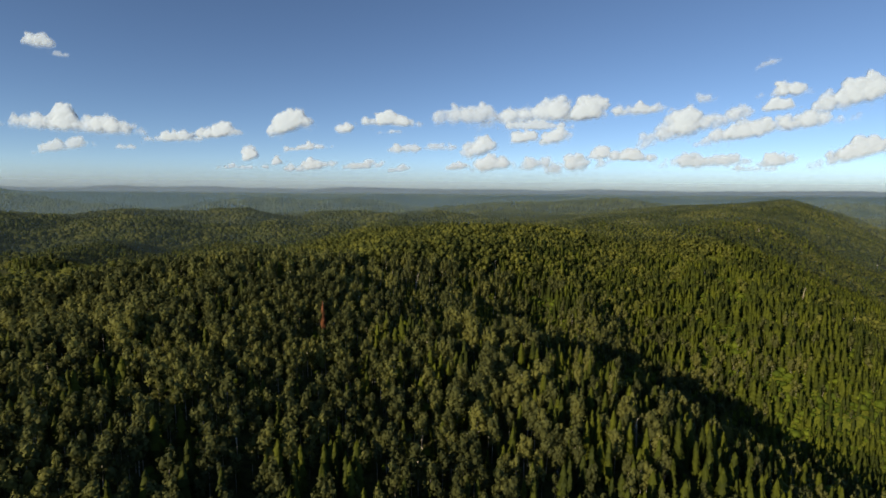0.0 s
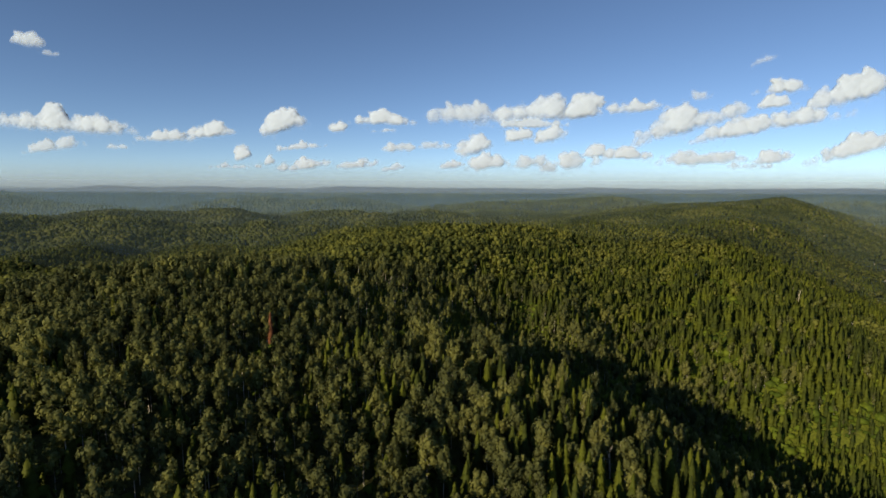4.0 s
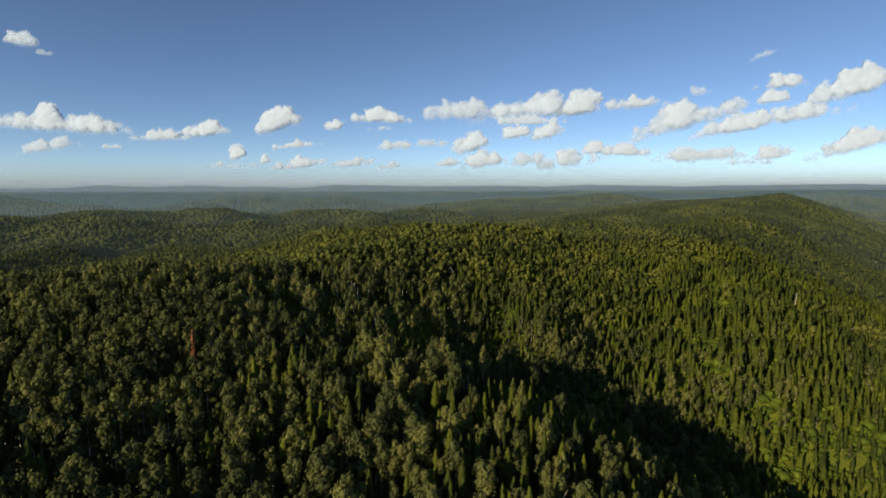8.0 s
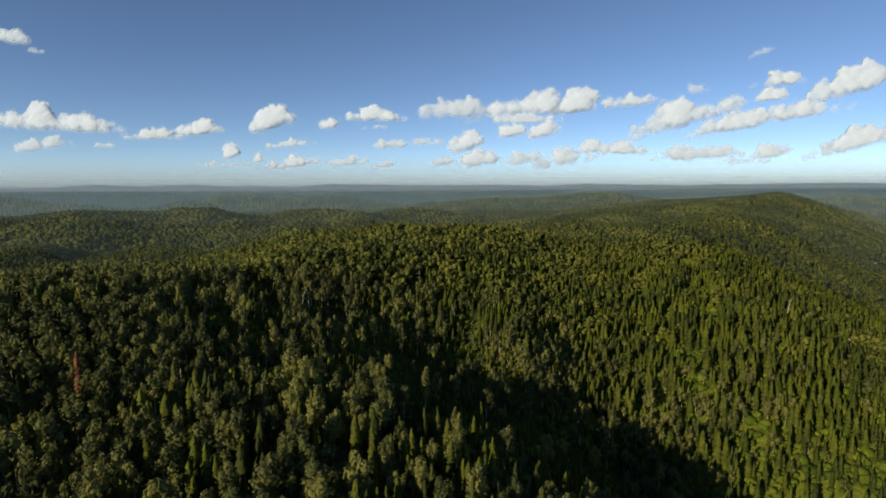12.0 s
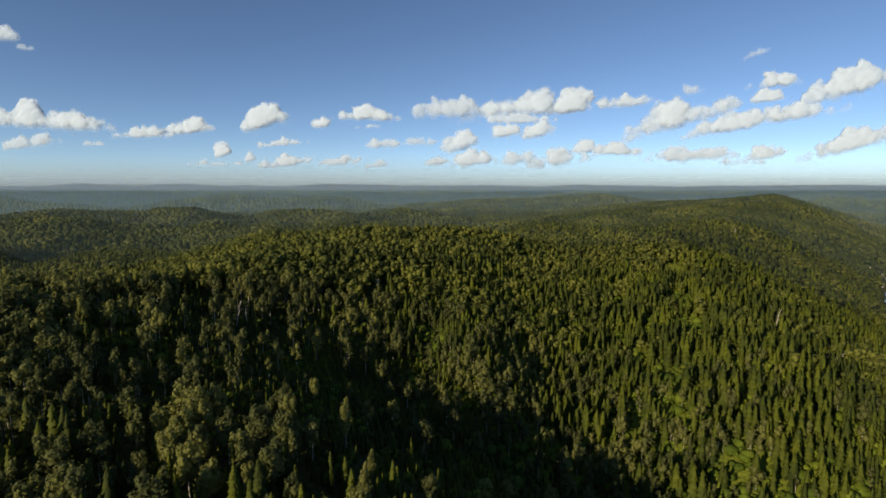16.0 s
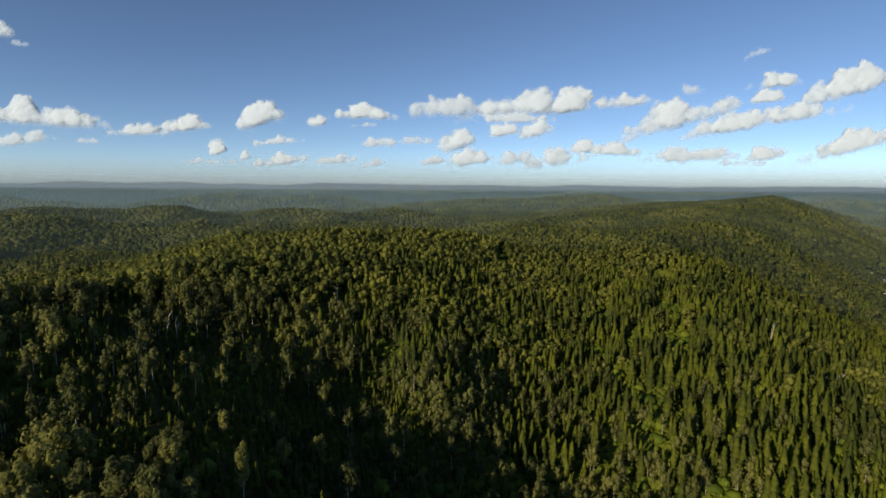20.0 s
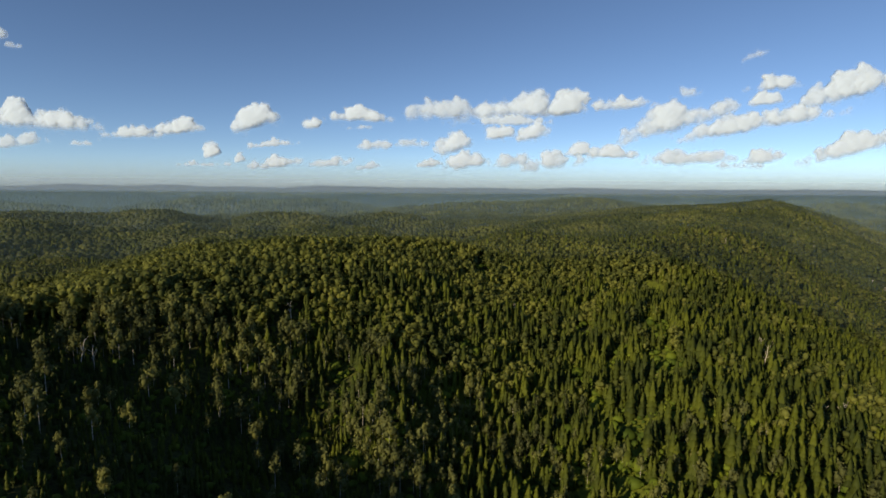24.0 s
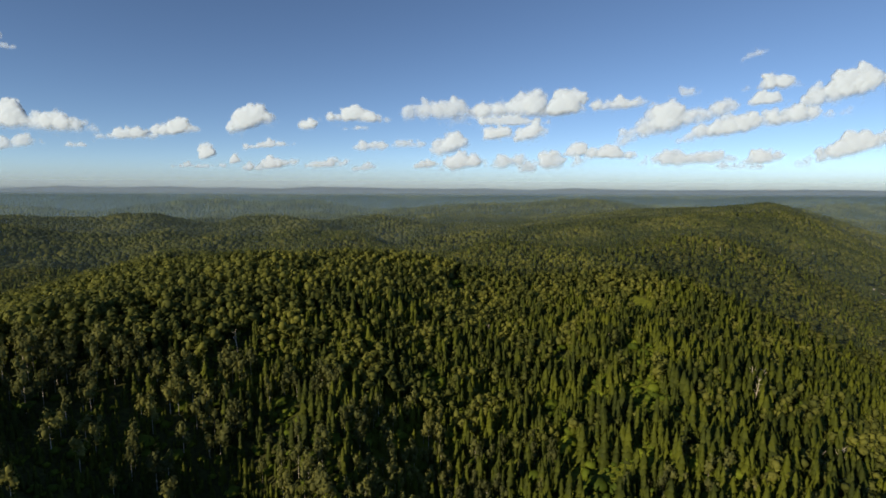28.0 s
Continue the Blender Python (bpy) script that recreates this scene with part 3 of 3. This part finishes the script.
# the same wood beside and behind the way
bx, by = np.meshgrid(np.arange(-420, 640, 6.4), np.arange(-260, 560, 6.4))
bx, by = (bx + rng.uniform(-4, 4, bx.shape)).ravel(), (by + rng.uniform(-4, 4, by.shape)).ravel()
outside = (by <= 100) | (bx <= -0.93 * by - 75) | (bx >= 0.93 * by + 40)
bx, by = bx[outside], by[outside]
spiry = rng.random(len(bx)) < fir_share(bx, by)
for name, sort, shapes, wlo, whi, mat, label in (
        ("outer_birch_wood", ~spiry, MID_LEAFY, 1.0, 1.35, LEAVES, "rounded birch crowns of the wood that goes on around"),
        ("outer_fir_wood", spiry, FAR_FIRS, 0.95, 1.3, NEEDLES, "dark fir spires of the wood that goes on around")):
    which = rng.integers(0, len(shapes), len(bx))
    rest = []
    for s, shape in enumerate(shapes):
        q = sort & (which == s)
        rest.append(scattered(shape, np.stack([bx[q], by[q], height(bx[q], by[q]) - 0.3], 1), rng.uniform(11, 20, q.sum()), rng.uniform(wlo, whi, q.sum()), rng.uniform(0, 6.28, q.sum())))
    lumps(name, [mat], rest, label, smooth=True)

# young firs added to darken the hollow, which lies in shade
hx, hy = wood(0, 740, 3.6)
young = rng.random(len(hx)) < 1.15 * (1 - sparse(hx, hy))
hx, hy = hx[young], hy[young]
which = rng.integers(0, 6, len(hx))
thicket = []
for s, shape in enumerate(SMALL_FIRS):
    q = which == s
    thicket.append(scattered(shape, np.stack([hx[q], hy[q], height(hx[q], hy[q]) - 0.2], 1), rng.uniform(3.5, 8.5, q.sum()), rng.uniform(1.1, 1.7, q.sum()), rng.uniform(0, 6.28, q.sum())))
lumps("young_fir_thicket", [NEEDLES], thicket, "low dark thicket of young firs filling the shaded hollow", smooth=True)

# low shrubs in the openings and between the trunks
sx, sy = wood(40, 640, 5.2, 50)
BUSHES = []
for _ in range(5):
    v = ICO[0] * (0.55, 0.55, 0.42) * rng.uniform(0.7, 1.3, (12, 1))
    loose = rng.normal(0, 1, (9, 3))
    loose /= np.linalg.norm(loose, axis=1)[:, None]
    BUSHES.append(joined([(v, ICO[1], 0), shards_at(rng, loose * (0.6, 0.6, 0.45), loose, 0.18)]))
want = rng.random(len(sx)) < np.where(clearing(sx, sy), 0.9, 0.36 + 0.6 * sunny(sx, sy) + 0.2 * shelf(sx, sy))
sx, sy = sx[want], sy[want]
tall = rng.uniform(1.6, 4.4, len(sx)) * np.where(rng.random(len(sx)) < 0.12 + 0.2 * sunny(sx, sy), 1.9, 1.0)
which = rng.integers(0, 5, len(sx))
clumps = []
for s, bush in enumerate(BUSHES):
    q = which == s
    clumps.append(scattered(bush, np.stack([sx[q], sy[q], height(sx[q], sy[q]) + 0.3 * tall[q]], 1), tall[q], rng.uniform(0.8, 1.3, q.sum()), rng.uniform(0, 6.28, q.sum())))
lumps("undergrowth", [SHRUBS], clumps, "bright green shrubs and young saplings in forest clearings", "shrubs", smooth=True)

# woods further off
RIVER = [(800, 842), (908, 962), (1018, 1066), (1160, 1190), (1330, 1330), (1600, 1500)]


def off_river(px, py):
    """Metres from the middle of the river."""
    best = np.full(np.shape(px), 1e9)
    for (ax, ay), (bx, by) in zip(RIVER[:-1], RIVER[1:]):
        ux, uy = bx - ax, by - ay
        s = np.clip(((px - ax) * ux + (py - ay) * uy) / (ux * ux + uy * uy), 0, 1)
        best = np.minimum(best, np.hypot(px - ax - s * ux, py - ay - s * uy))
    return best


x, y = wood(740, 2100, 8.2, 50)
off = np.hypot(x - 90, y - 110)
dry = (off_river(x, y) > 20) & (np.hypot(x - 956, (y - 1056) * 0.7) > 22) & (rng.random(len(x)) < np.where(off < 1300, 1.0, 0.72))
x, y, off = x[dry], y[dry], off[dry]
z = height(x, y)
is_fir = rng.random(len(x)) < np.clip(0.05 + fir_share(x, y), 0.15, 0.5)
mid = off < 1250
lumps("far_fir_forest", [NEEDLES], stand(FAR_FIRS, is_fir & ~mid, 13, 20, 1.4, 1.9) + stand(MID_FIRS, is_fir & mid, 13, 21, 1.3, 1.8), "distant dark fir spires among leafy woods", smooth=True)
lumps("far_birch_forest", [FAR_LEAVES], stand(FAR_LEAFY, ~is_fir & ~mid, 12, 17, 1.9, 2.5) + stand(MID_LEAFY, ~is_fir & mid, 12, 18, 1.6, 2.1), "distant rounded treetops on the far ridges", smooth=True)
x, y = wood(2050, 4700, 19.5, 47)
z = height(x, y) - 4
dome = []
for _ in range(5):
    a = np.arange(5) * 2 * np.pi / 5
    ring = np.stack([np.cos(a), np.sin(a), np.zeros(5)], 1) * rng.uniform(0.5, 0.9, (5, 1))
    dome.append((np.concatenate([[[0.1, 0, 1.0]], ring]), np.array([(0, 1 + k, 1 + (k + 1) % 5) for k in range(5)]), np.zeros(5, int)))
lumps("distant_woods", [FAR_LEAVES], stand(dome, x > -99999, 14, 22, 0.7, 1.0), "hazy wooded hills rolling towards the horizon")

# ---- clouds ----
CLOUDS_WEST = [
    (-3640, 781, 1400, 236, -4, 1.0),
    (-3744, 555, 648, 140, 6, 0.7),
    (-3108, 540, 248, 64, 0, 0.5),
    (-2664, 643, 567, 129, 0, 0.9),
    (-2227, 689, 497, 140, 4, 1.0),
    (-1510, 782, 410, 216, 14, 1.0),
    (-982, 736, 145, 129, 0, 1.0),
    (-544, 813, 605, 140, -2, 1.0),
    (-536, 705, 216, 59, 0, 0.6),
    (-3867, 1544, 324, 183, -10, 0.8),
    (-3694, 1407, 216, 54, -10, 0.3),
    (-422, 550, 313, 129, 0, 0.8),
    (-73, 565, 291, 108, 0, 0.6),
]
CLOUDS_EAST = [
    (201, 890, 605, 248, 2, 0.8),
    (859, 912, 900, 300, 4, 1.0),
    (861, 767, 648, 97, 0, 0.8),
    (1359, 916, 432, 216, 6, 1.0),
    (1896, 937, 497, 140, 4, 0.9),
    (757, 653, 280, 129, 6, 1.0),
    (1080, 679, 291, 172, 16, 1.0),
    (340, 581, 334, 237, 16, 1.0),
    (2395, 814, 918, 302, 16, 1.0),
    (2539, 1054, 205, 118, 10, 0.5),
    (3077, 1377, 248, 97, 20, 0.4),
    (3272, 1126, 421, 151, 4, 1.0),
    (3258, 978, 334, 118, 6, 1.0),
    (3220, 799, 1269, 216, 10, 1.0),
    (3910, 1086, 864, 280, 16, 1.0),
    (4003, 560, 783, 237, 16, 1.0),
]
CLOUDS_LOW = [
    (-1914, 477, 163, 135, 16, 1.0),
    (-1368, 545, 489, 73, 4, 0.8),
    (-1654, 409, 127, 93, 10, 0.9),
    (-1338, 372, 489, 117, 6, 1.0),
    (-1974, 352, 536, 55, 0, 0.6),
    (-818, 383, 384, 111, 4, 0.8),
    (-473, 346, 197, 86, 8, 0.6),
    (122, 382, 255, 98, 6, 0.9),
    (442, 408, 442, 186, 8, 1.0),
    (895, 424, 291, 186, 6, 0.8),
    (1279, 424, 524, 223, 8, 1.0),
    (1532, 508, 255, 148, 4, 1.0),
    (1864, 487, 547, 135, 0, 1.0),
    (2524, 455, 722, 186, 2, 0.9),
    (3040, 381, 408, 98, 0, 0.6),
    (3259, 465, 314, 161, 8, 1.0),
]
CLOUD_MATS = {}


def cloud(x, z, w, h, lean, density):
    """A heap of puffs, large ones along a flat base and smaller ones on top, as one billowing skin; the row of clouds comes nearer to the east, low ones too."""
    away = 4300 - 0.135 * x - min(max(950 - z, 0) * 0.7, 420)
    k = (away - 116) / 4764
    w, h = w * 1.25 * k, h * 1.3 * k
    puffs = []
    rng = np.random.default_rng(int(abs(x) * 3 + z))
    count = int(np.clip(2.2 * w / h, 3, 14))
    for nth in range(count):
        u = -1 + 2 * (nth + rng.uniform(0.25, 0.75)) / count
        r = h * rng.uniform(0.26, 0.46) * (1 - 0.55 * u * u)
        puffs.append((u * (w / 2 - r * 0.8), -0.42 * h + r * rng.uniform(0.7, 1.0), 0.0, r))
    for px, pz, py, r in list(puffs):
        for _ in range(5):
            a = rng.uniform(-0.3, math.pi + 0.3)
            q = r * rng.uniform(0.28, 0.55)
            puffs.append((px + math.cos(a) * r * 0.85, pz + math.sin(a) * r * 0.8, -0.35 * r * rng.random(), q))
    for px, pz, py, r in list(puffs[count:]):
        for _ in range(2):
            a = rng.uniform(0, 6.28)
            puffs.append((px + math.cos(a) * r * 0.8, pz + math.sin(a) * r * 0.8, py - 0.5 * r * rng.random(), r * rng.uniform(0.3, 0.55)))
    step = 7.0
    nx, nz = int(w * 1.16 / step) + 2, int(h * 1.5 / step) + 2
    X, Z = np.meshgrid((np.arange(nx) - (nx - 1) / 2) * step, -0.62 * h + np.arange(nz) * step)
    ph = rng.uniform(0, 6.28, 8)
    WX = X + 9 * np.sin(Z / 17 + ph[0]) * np.sin(X / 29 + ph[1]) + 14 * np.sin(X / 43 + Z / 37 + ph[2]) + 5 * np.sin(X / 11 - Z / 9 + ph[3])
    WZ = Z + 8 * np.sin(X / 21 + ph[4]) * np.sin(Z / 19 + ph[5]) + 6 * np.sin(X / 57 + ph[6]) + 4 * np.sin(X / 9 + Z / 12 + ph[7])
    front = np.zeros(X.shape)
    for px, pz, py, r in puffs:
        s = r * r - (WX - px) ** 2 - (WZ - pz) ** 2
        front = np.maximum(front, np.where(s > 0, np.sqrt(np.maximum(s, 0)) - py, 0))
    base = np.clip((Z + 0.47 * h + 5 * np.sin(X / 31 + ph[0])) / (0.22 * h), 0, 1)
    front = front * (base * base * (3 - 2 * base)) ** 0.7
    for _ in range(3):
        soft = np.pad(front, 1)
        front = 0.4 * front + 0.15 * (soft[:-2, 1:-1] + soft[2:, 1:-1] + soft[1:-1, :-2] + soft[1:-1, 2:])
    crinkle = sum(np.sin(X / s + ph[q] + 1.5 * np.sin(Z / s * 0.8 + ph[q + 1])) * np.sin(Z / s * 1.1 + ph[q + 2] + 1.3 * np.sin(X / s * 0.7)) * s for q, s in enumerate((25, 13, 8)))
    front = np.maximum(front * (1 + 0.002 * crinkle), 0)
    verts = np.concatenate([np.stack([X.ravel(), -0.3 * front.ravel(), Z.ravel()], 1), np.stack([X.ravel(), 0.4 * front.ravel() + 1.0, Z.ravel()], 1)])
    i = (np.arange(nz - 1)[:, None] * nx + np.arange(nx - 1)[None]).ravel()
    full = (front.ravel()[i] + front.ravel()[i + 1] + front.ravel()[i + nx] + front.ravel()[i + nx + 1]) > 0
    i = i[full]
    t = np.concatenate([np.stack([i, i + 1, i + nx + 1], 1), np.stack([i, i + nx + 1, i + nx], 1)])
    tris = np.concatenate([t, t[:, ::-1] + nx * nz])
    if density not in CLOUD_MATS:
        CLOUD_MATS[density] = cloud_material("cloud_vapour", density)
    me = mesh_of("cloud", verts, tris, [CLOUD_MATS[density]], smooth=True)
    thick = me.attributes.new("thickness", "FLOAT", "POINT")
    thick.data.foreach_set("value", np.tile(np.clip((front * np.clip((Z + 0.5 * h) / (0.45 * h), 0.25, 1)).ravel() / min(115, 0.36 * h), 0, 1), 2).astype(np.float32))
    ob = new("cloud", me)
    ob.matrix_world = pose(94 + (x - 94) * k, away, 156 + (z - 156) * k, 0, -lean, -9)
    shape = "broad flat-based" if w > 3.2 * h else "small puffy" if w < 260 else "billowing"
    tone = "bright white" if density > 0.85 else "pale" if density > 0.55 else "thin faint"
    return tagged(ob, f"{tone} {shape} cumulus cloud in the blue sky", "cloud", "clouds in the sky")


for row in CLOUDS_WEST + CLOUDS_EAST + CLOUDS_LOW:
    cloud(*row)

# ---- tinted sheets standing in for haze over the far valleys and horizon ----
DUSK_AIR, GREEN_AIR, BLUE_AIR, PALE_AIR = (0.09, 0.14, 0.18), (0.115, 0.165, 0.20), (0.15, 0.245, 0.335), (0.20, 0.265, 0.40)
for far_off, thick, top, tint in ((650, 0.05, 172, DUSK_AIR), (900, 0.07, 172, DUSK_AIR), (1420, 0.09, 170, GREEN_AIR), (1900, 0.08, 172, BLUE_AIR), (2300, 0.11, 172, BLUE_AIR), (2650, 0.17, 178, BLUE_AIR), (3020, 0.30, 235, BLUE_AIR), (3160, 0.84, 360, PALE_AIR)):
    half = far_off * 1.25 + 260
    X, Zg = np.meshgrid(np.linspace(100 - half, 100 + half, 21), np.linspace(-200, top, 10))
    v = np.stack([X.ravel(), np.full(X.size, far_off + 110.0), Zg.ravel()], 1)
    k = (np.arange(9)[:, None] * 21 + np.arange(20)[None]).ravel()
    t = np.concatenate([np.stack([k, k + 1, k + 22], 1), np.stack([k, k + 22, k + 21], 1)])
    tagged(new("haze", mesh_of("haze", v, t, [haze_sheet_material(thick, top, tint, 104 if tint == PALE_AIR else None)], smooth=True)), "thin bluish tinted sheet standing in for evening haze over the far valleys", "haze", kind="structure")

# ---- dead and odd trees that stand out ----


def snag(at, size, lean, name="dead_tree", label="bare weathered white dead tree standing above the firs"):
    """A dead trunk with broken limbs; trunk and limbs are parts."""
    base = tagged(new(name), label, "tree")
    base.matrix_world = pose(*at, *lean, rng.uniform(0, 360))
    v, t = tube([(0, 0, -2), (0, 0, size * 0.3), (0.3, 0.1, size * 0.65), (0.1, 0.3, size)], [0.36, 0.30, 0.20, 0.06], 7)
    part("trunk", mesh_of("trunk", v, t, [DEAD_WOOD], smooth=True), base)
    for k in range(9):
        ang, z0 = rng.uniform(0, 6.28), size * rng.uniform(0.4, 0.93)
        out, up = rng.uniform(1.6, 4.2) * (1.15 - z0 / size * 0.6), rng.uniform(1.2, 4.0)
        c, s = math.cos(ang), math.sin(ang)
        pts = [(0.1, 0.1, z0), (c * out * 0.5, s * out * 0.5, z0 + up * 0.4), (c * out, s * out, z0 + up)]
        v, t = tube(pts, [0.14, 0.10, 0.04], 5)
        part("limb", mesh_of("limb", v, t, [DEAD_WOOD], smooth=True), base)
    return base


def on_ground(px, py, up=0.0):
    return (px, py, float(height(px, py)) + up)


for sx, sy, size, lean in ((397, 533, 20, (3, -4)), (412, 555, 16, (0, 4)), (398, 476, 16, (4, 14)), (414, 488, 14, (0, 6)), (-26, 460, 17, (0, 3)), (-20, 463, 15, (2, -9)), (94, 224, 15, (2, 3)), (60, 556, 15, (0, 0)), (240, 640, 14, (0, 3)), (428, 566, 14, (4, 12)), (476, 551, 11, (0, 5)), (604, 940, 15, (0, 0)), (880, 1120, 17, (0, 3)), (330, 610, 13, (3, 0))):
    snag(on_ground(sx, sy), size, (lean[0] + 3, lean[1] + 7))

v, t, m = fir_crown(rng, 13, 8, width=0.10, low=0.2)
RED_CROWN = mesh_of("crown", v, t, [RUSTY], smooth=True)
for rx, ry, size, label in ((-74, 297, 22, "dead fir with rust-red dry needles among green birches"), (134, 556, 15, "small dying fir with reddish brown needles on the slope"), (426, 606, 14, "small dying fir with reddish brown needles on the slope"), (507, 634, 15, "small dying fir with reddish brown needles on the slope")):
    red = tagged(new("dead_fir_tree"), label, "tree")
    red.matrix_world = Matrix.LocRotScale(on_ground(rx, ry), None, (size * 1.05, size * 1.05, size))
    part("trunk", FIR_KINDS[2][0], red)
    part("crown", RED_CROWN, red, "rust-red dry needles")

# ---- the river valley and far marks ----
m, t, b = shader("river_water")
b.inputs["Base Color"].default_value = (0.10, 0.14, 0.17, 1)
b.inputs["Roughness"].default_value = 0.12
ripple = node(t, "ShaderNodeTexNoise", Scale=0.25, Detail=4.0)
bump = node(t, "ShaderNodeBump", Strength=0.3, Distance=0.4)
t.links.new(ripple.outputs["Fac"], bump.inputs["Height"])
t.links.new(bump.outputs[0], b.inputs["Normal"])
bank = []
for k in range(61):
    s = k / 60 * (len(RIVER) - 1)
    j = min(int(s), len(RIVER) - 2)
    (ax, ay), (bx, by) = RIVER[j], RIVER[j + 1]
    px, py = ax + (bx - ax) * (s - j) + 5 * math.sin(k * 0.7), ay + (by - ay) * (s - j) + 5 * math.cos(k * 0.6)
    side = Vector((by - ay, ax - bx)).normalized() * (11 + 3 * math.sin(k * 1.3))
    for q in (-1, -0.33, 0.33, 1):
        bank.append((px + side.x * q, py + side.y * q, float(height(px + side.x * q, py + side.y * q)) + 1.5))
k = (np.arange(60)[:, None] * 4 + np.arange(3)[None]).ravel()
tagged(new("river", mesh_of("river", bank, np.concatenate([np.stack([k, k + 1, k + 5], 1), np.stack([k, k + 5, k + 4], 1)]), [m], smooth=True)), "grey-blue river in the wooded valley", "river", kind="structure")

PALE_ROCK = bark("pale_rock", (0.40, 0.355, 0.30), (0.25, 0.22, 0.185), 0.35)
ROCKS = []
for _ in range(5):
    v = ICO2[0] * (1, 0.8, 0.6) * rng.uniform(0.75, 1.2, (len(ICO2[0]), 1))
    ROCKS.append(mesh_of("boulder", v, ICO2[1], [PALE_ROCK]))
for cx, cy, count, spread in ((956, 1056, 26, 13), (905, 1000, 10, 9)):
    rocks = tagged(new("rocky_bank"), "pale boulders and bare rock on the river bank", "rocks")
    rocks.location = on_ground(cx, cy)
    for k in range(count):
        dx, dy = rng.normal(0, spread, 2)
        rock = part("boulder", ROCKS[k % 5], rocks)
        size = rng.uniform(1.2, 3.2)
        rock.matrix_local = Matrix.LocRotScale((dx, dy, float(height(cx + dx, cy + dy)) - rocks.location.z + size * 0.2), Euler((0, 0, rng.uniform(0, 6.28))), (size * 1.3, size, size))

gx0, gy0 = rng.normal(0, 1, 220), rng.normal(0, 1, 220)
px, py = 1172 + 44 * gx0 + 12 * gy0, 1655 - 30 * gx0 + 17 * gy0
SPRUCE = foliage("dark_spruce_needles", (0.022, 0.034, 0.014), (0.032, 0.046, 0.018), (0.045, 0.06, 0.022), leafy=0.1)
lumps("fir_grove", [SPRUCE], [scattered(FAR_FIRS[0], np.stack([px, py, height(px, py) - 0.5], 1), rng.uniform(13, 18, 220), rng.uniform(1.3, 1.8, 220), rng.uniform(0, 6.28, 220))], "dark grove of old firs on the shoulder of the hill")

v = ICO3[0] * (58, 15, 7) * rng.uniform(0.85, 1.1, (len(ICO3[0]), 1))
quarry = tagged(new("bare_bank", mesh_of("bare_bank", v, ICO3[1], [bark("pale_sand", (0.66, 0.63, 0.56), (0.5, 0.47, 0.4), 0.05)], smooth=True)), "long pale bare bank of sand on a far hillside", "sand bank", kind="structure")
quarry.matrix_world = pose(3000, 4350, float(height(3000, 4350)) + 9, 0, 0, -20)
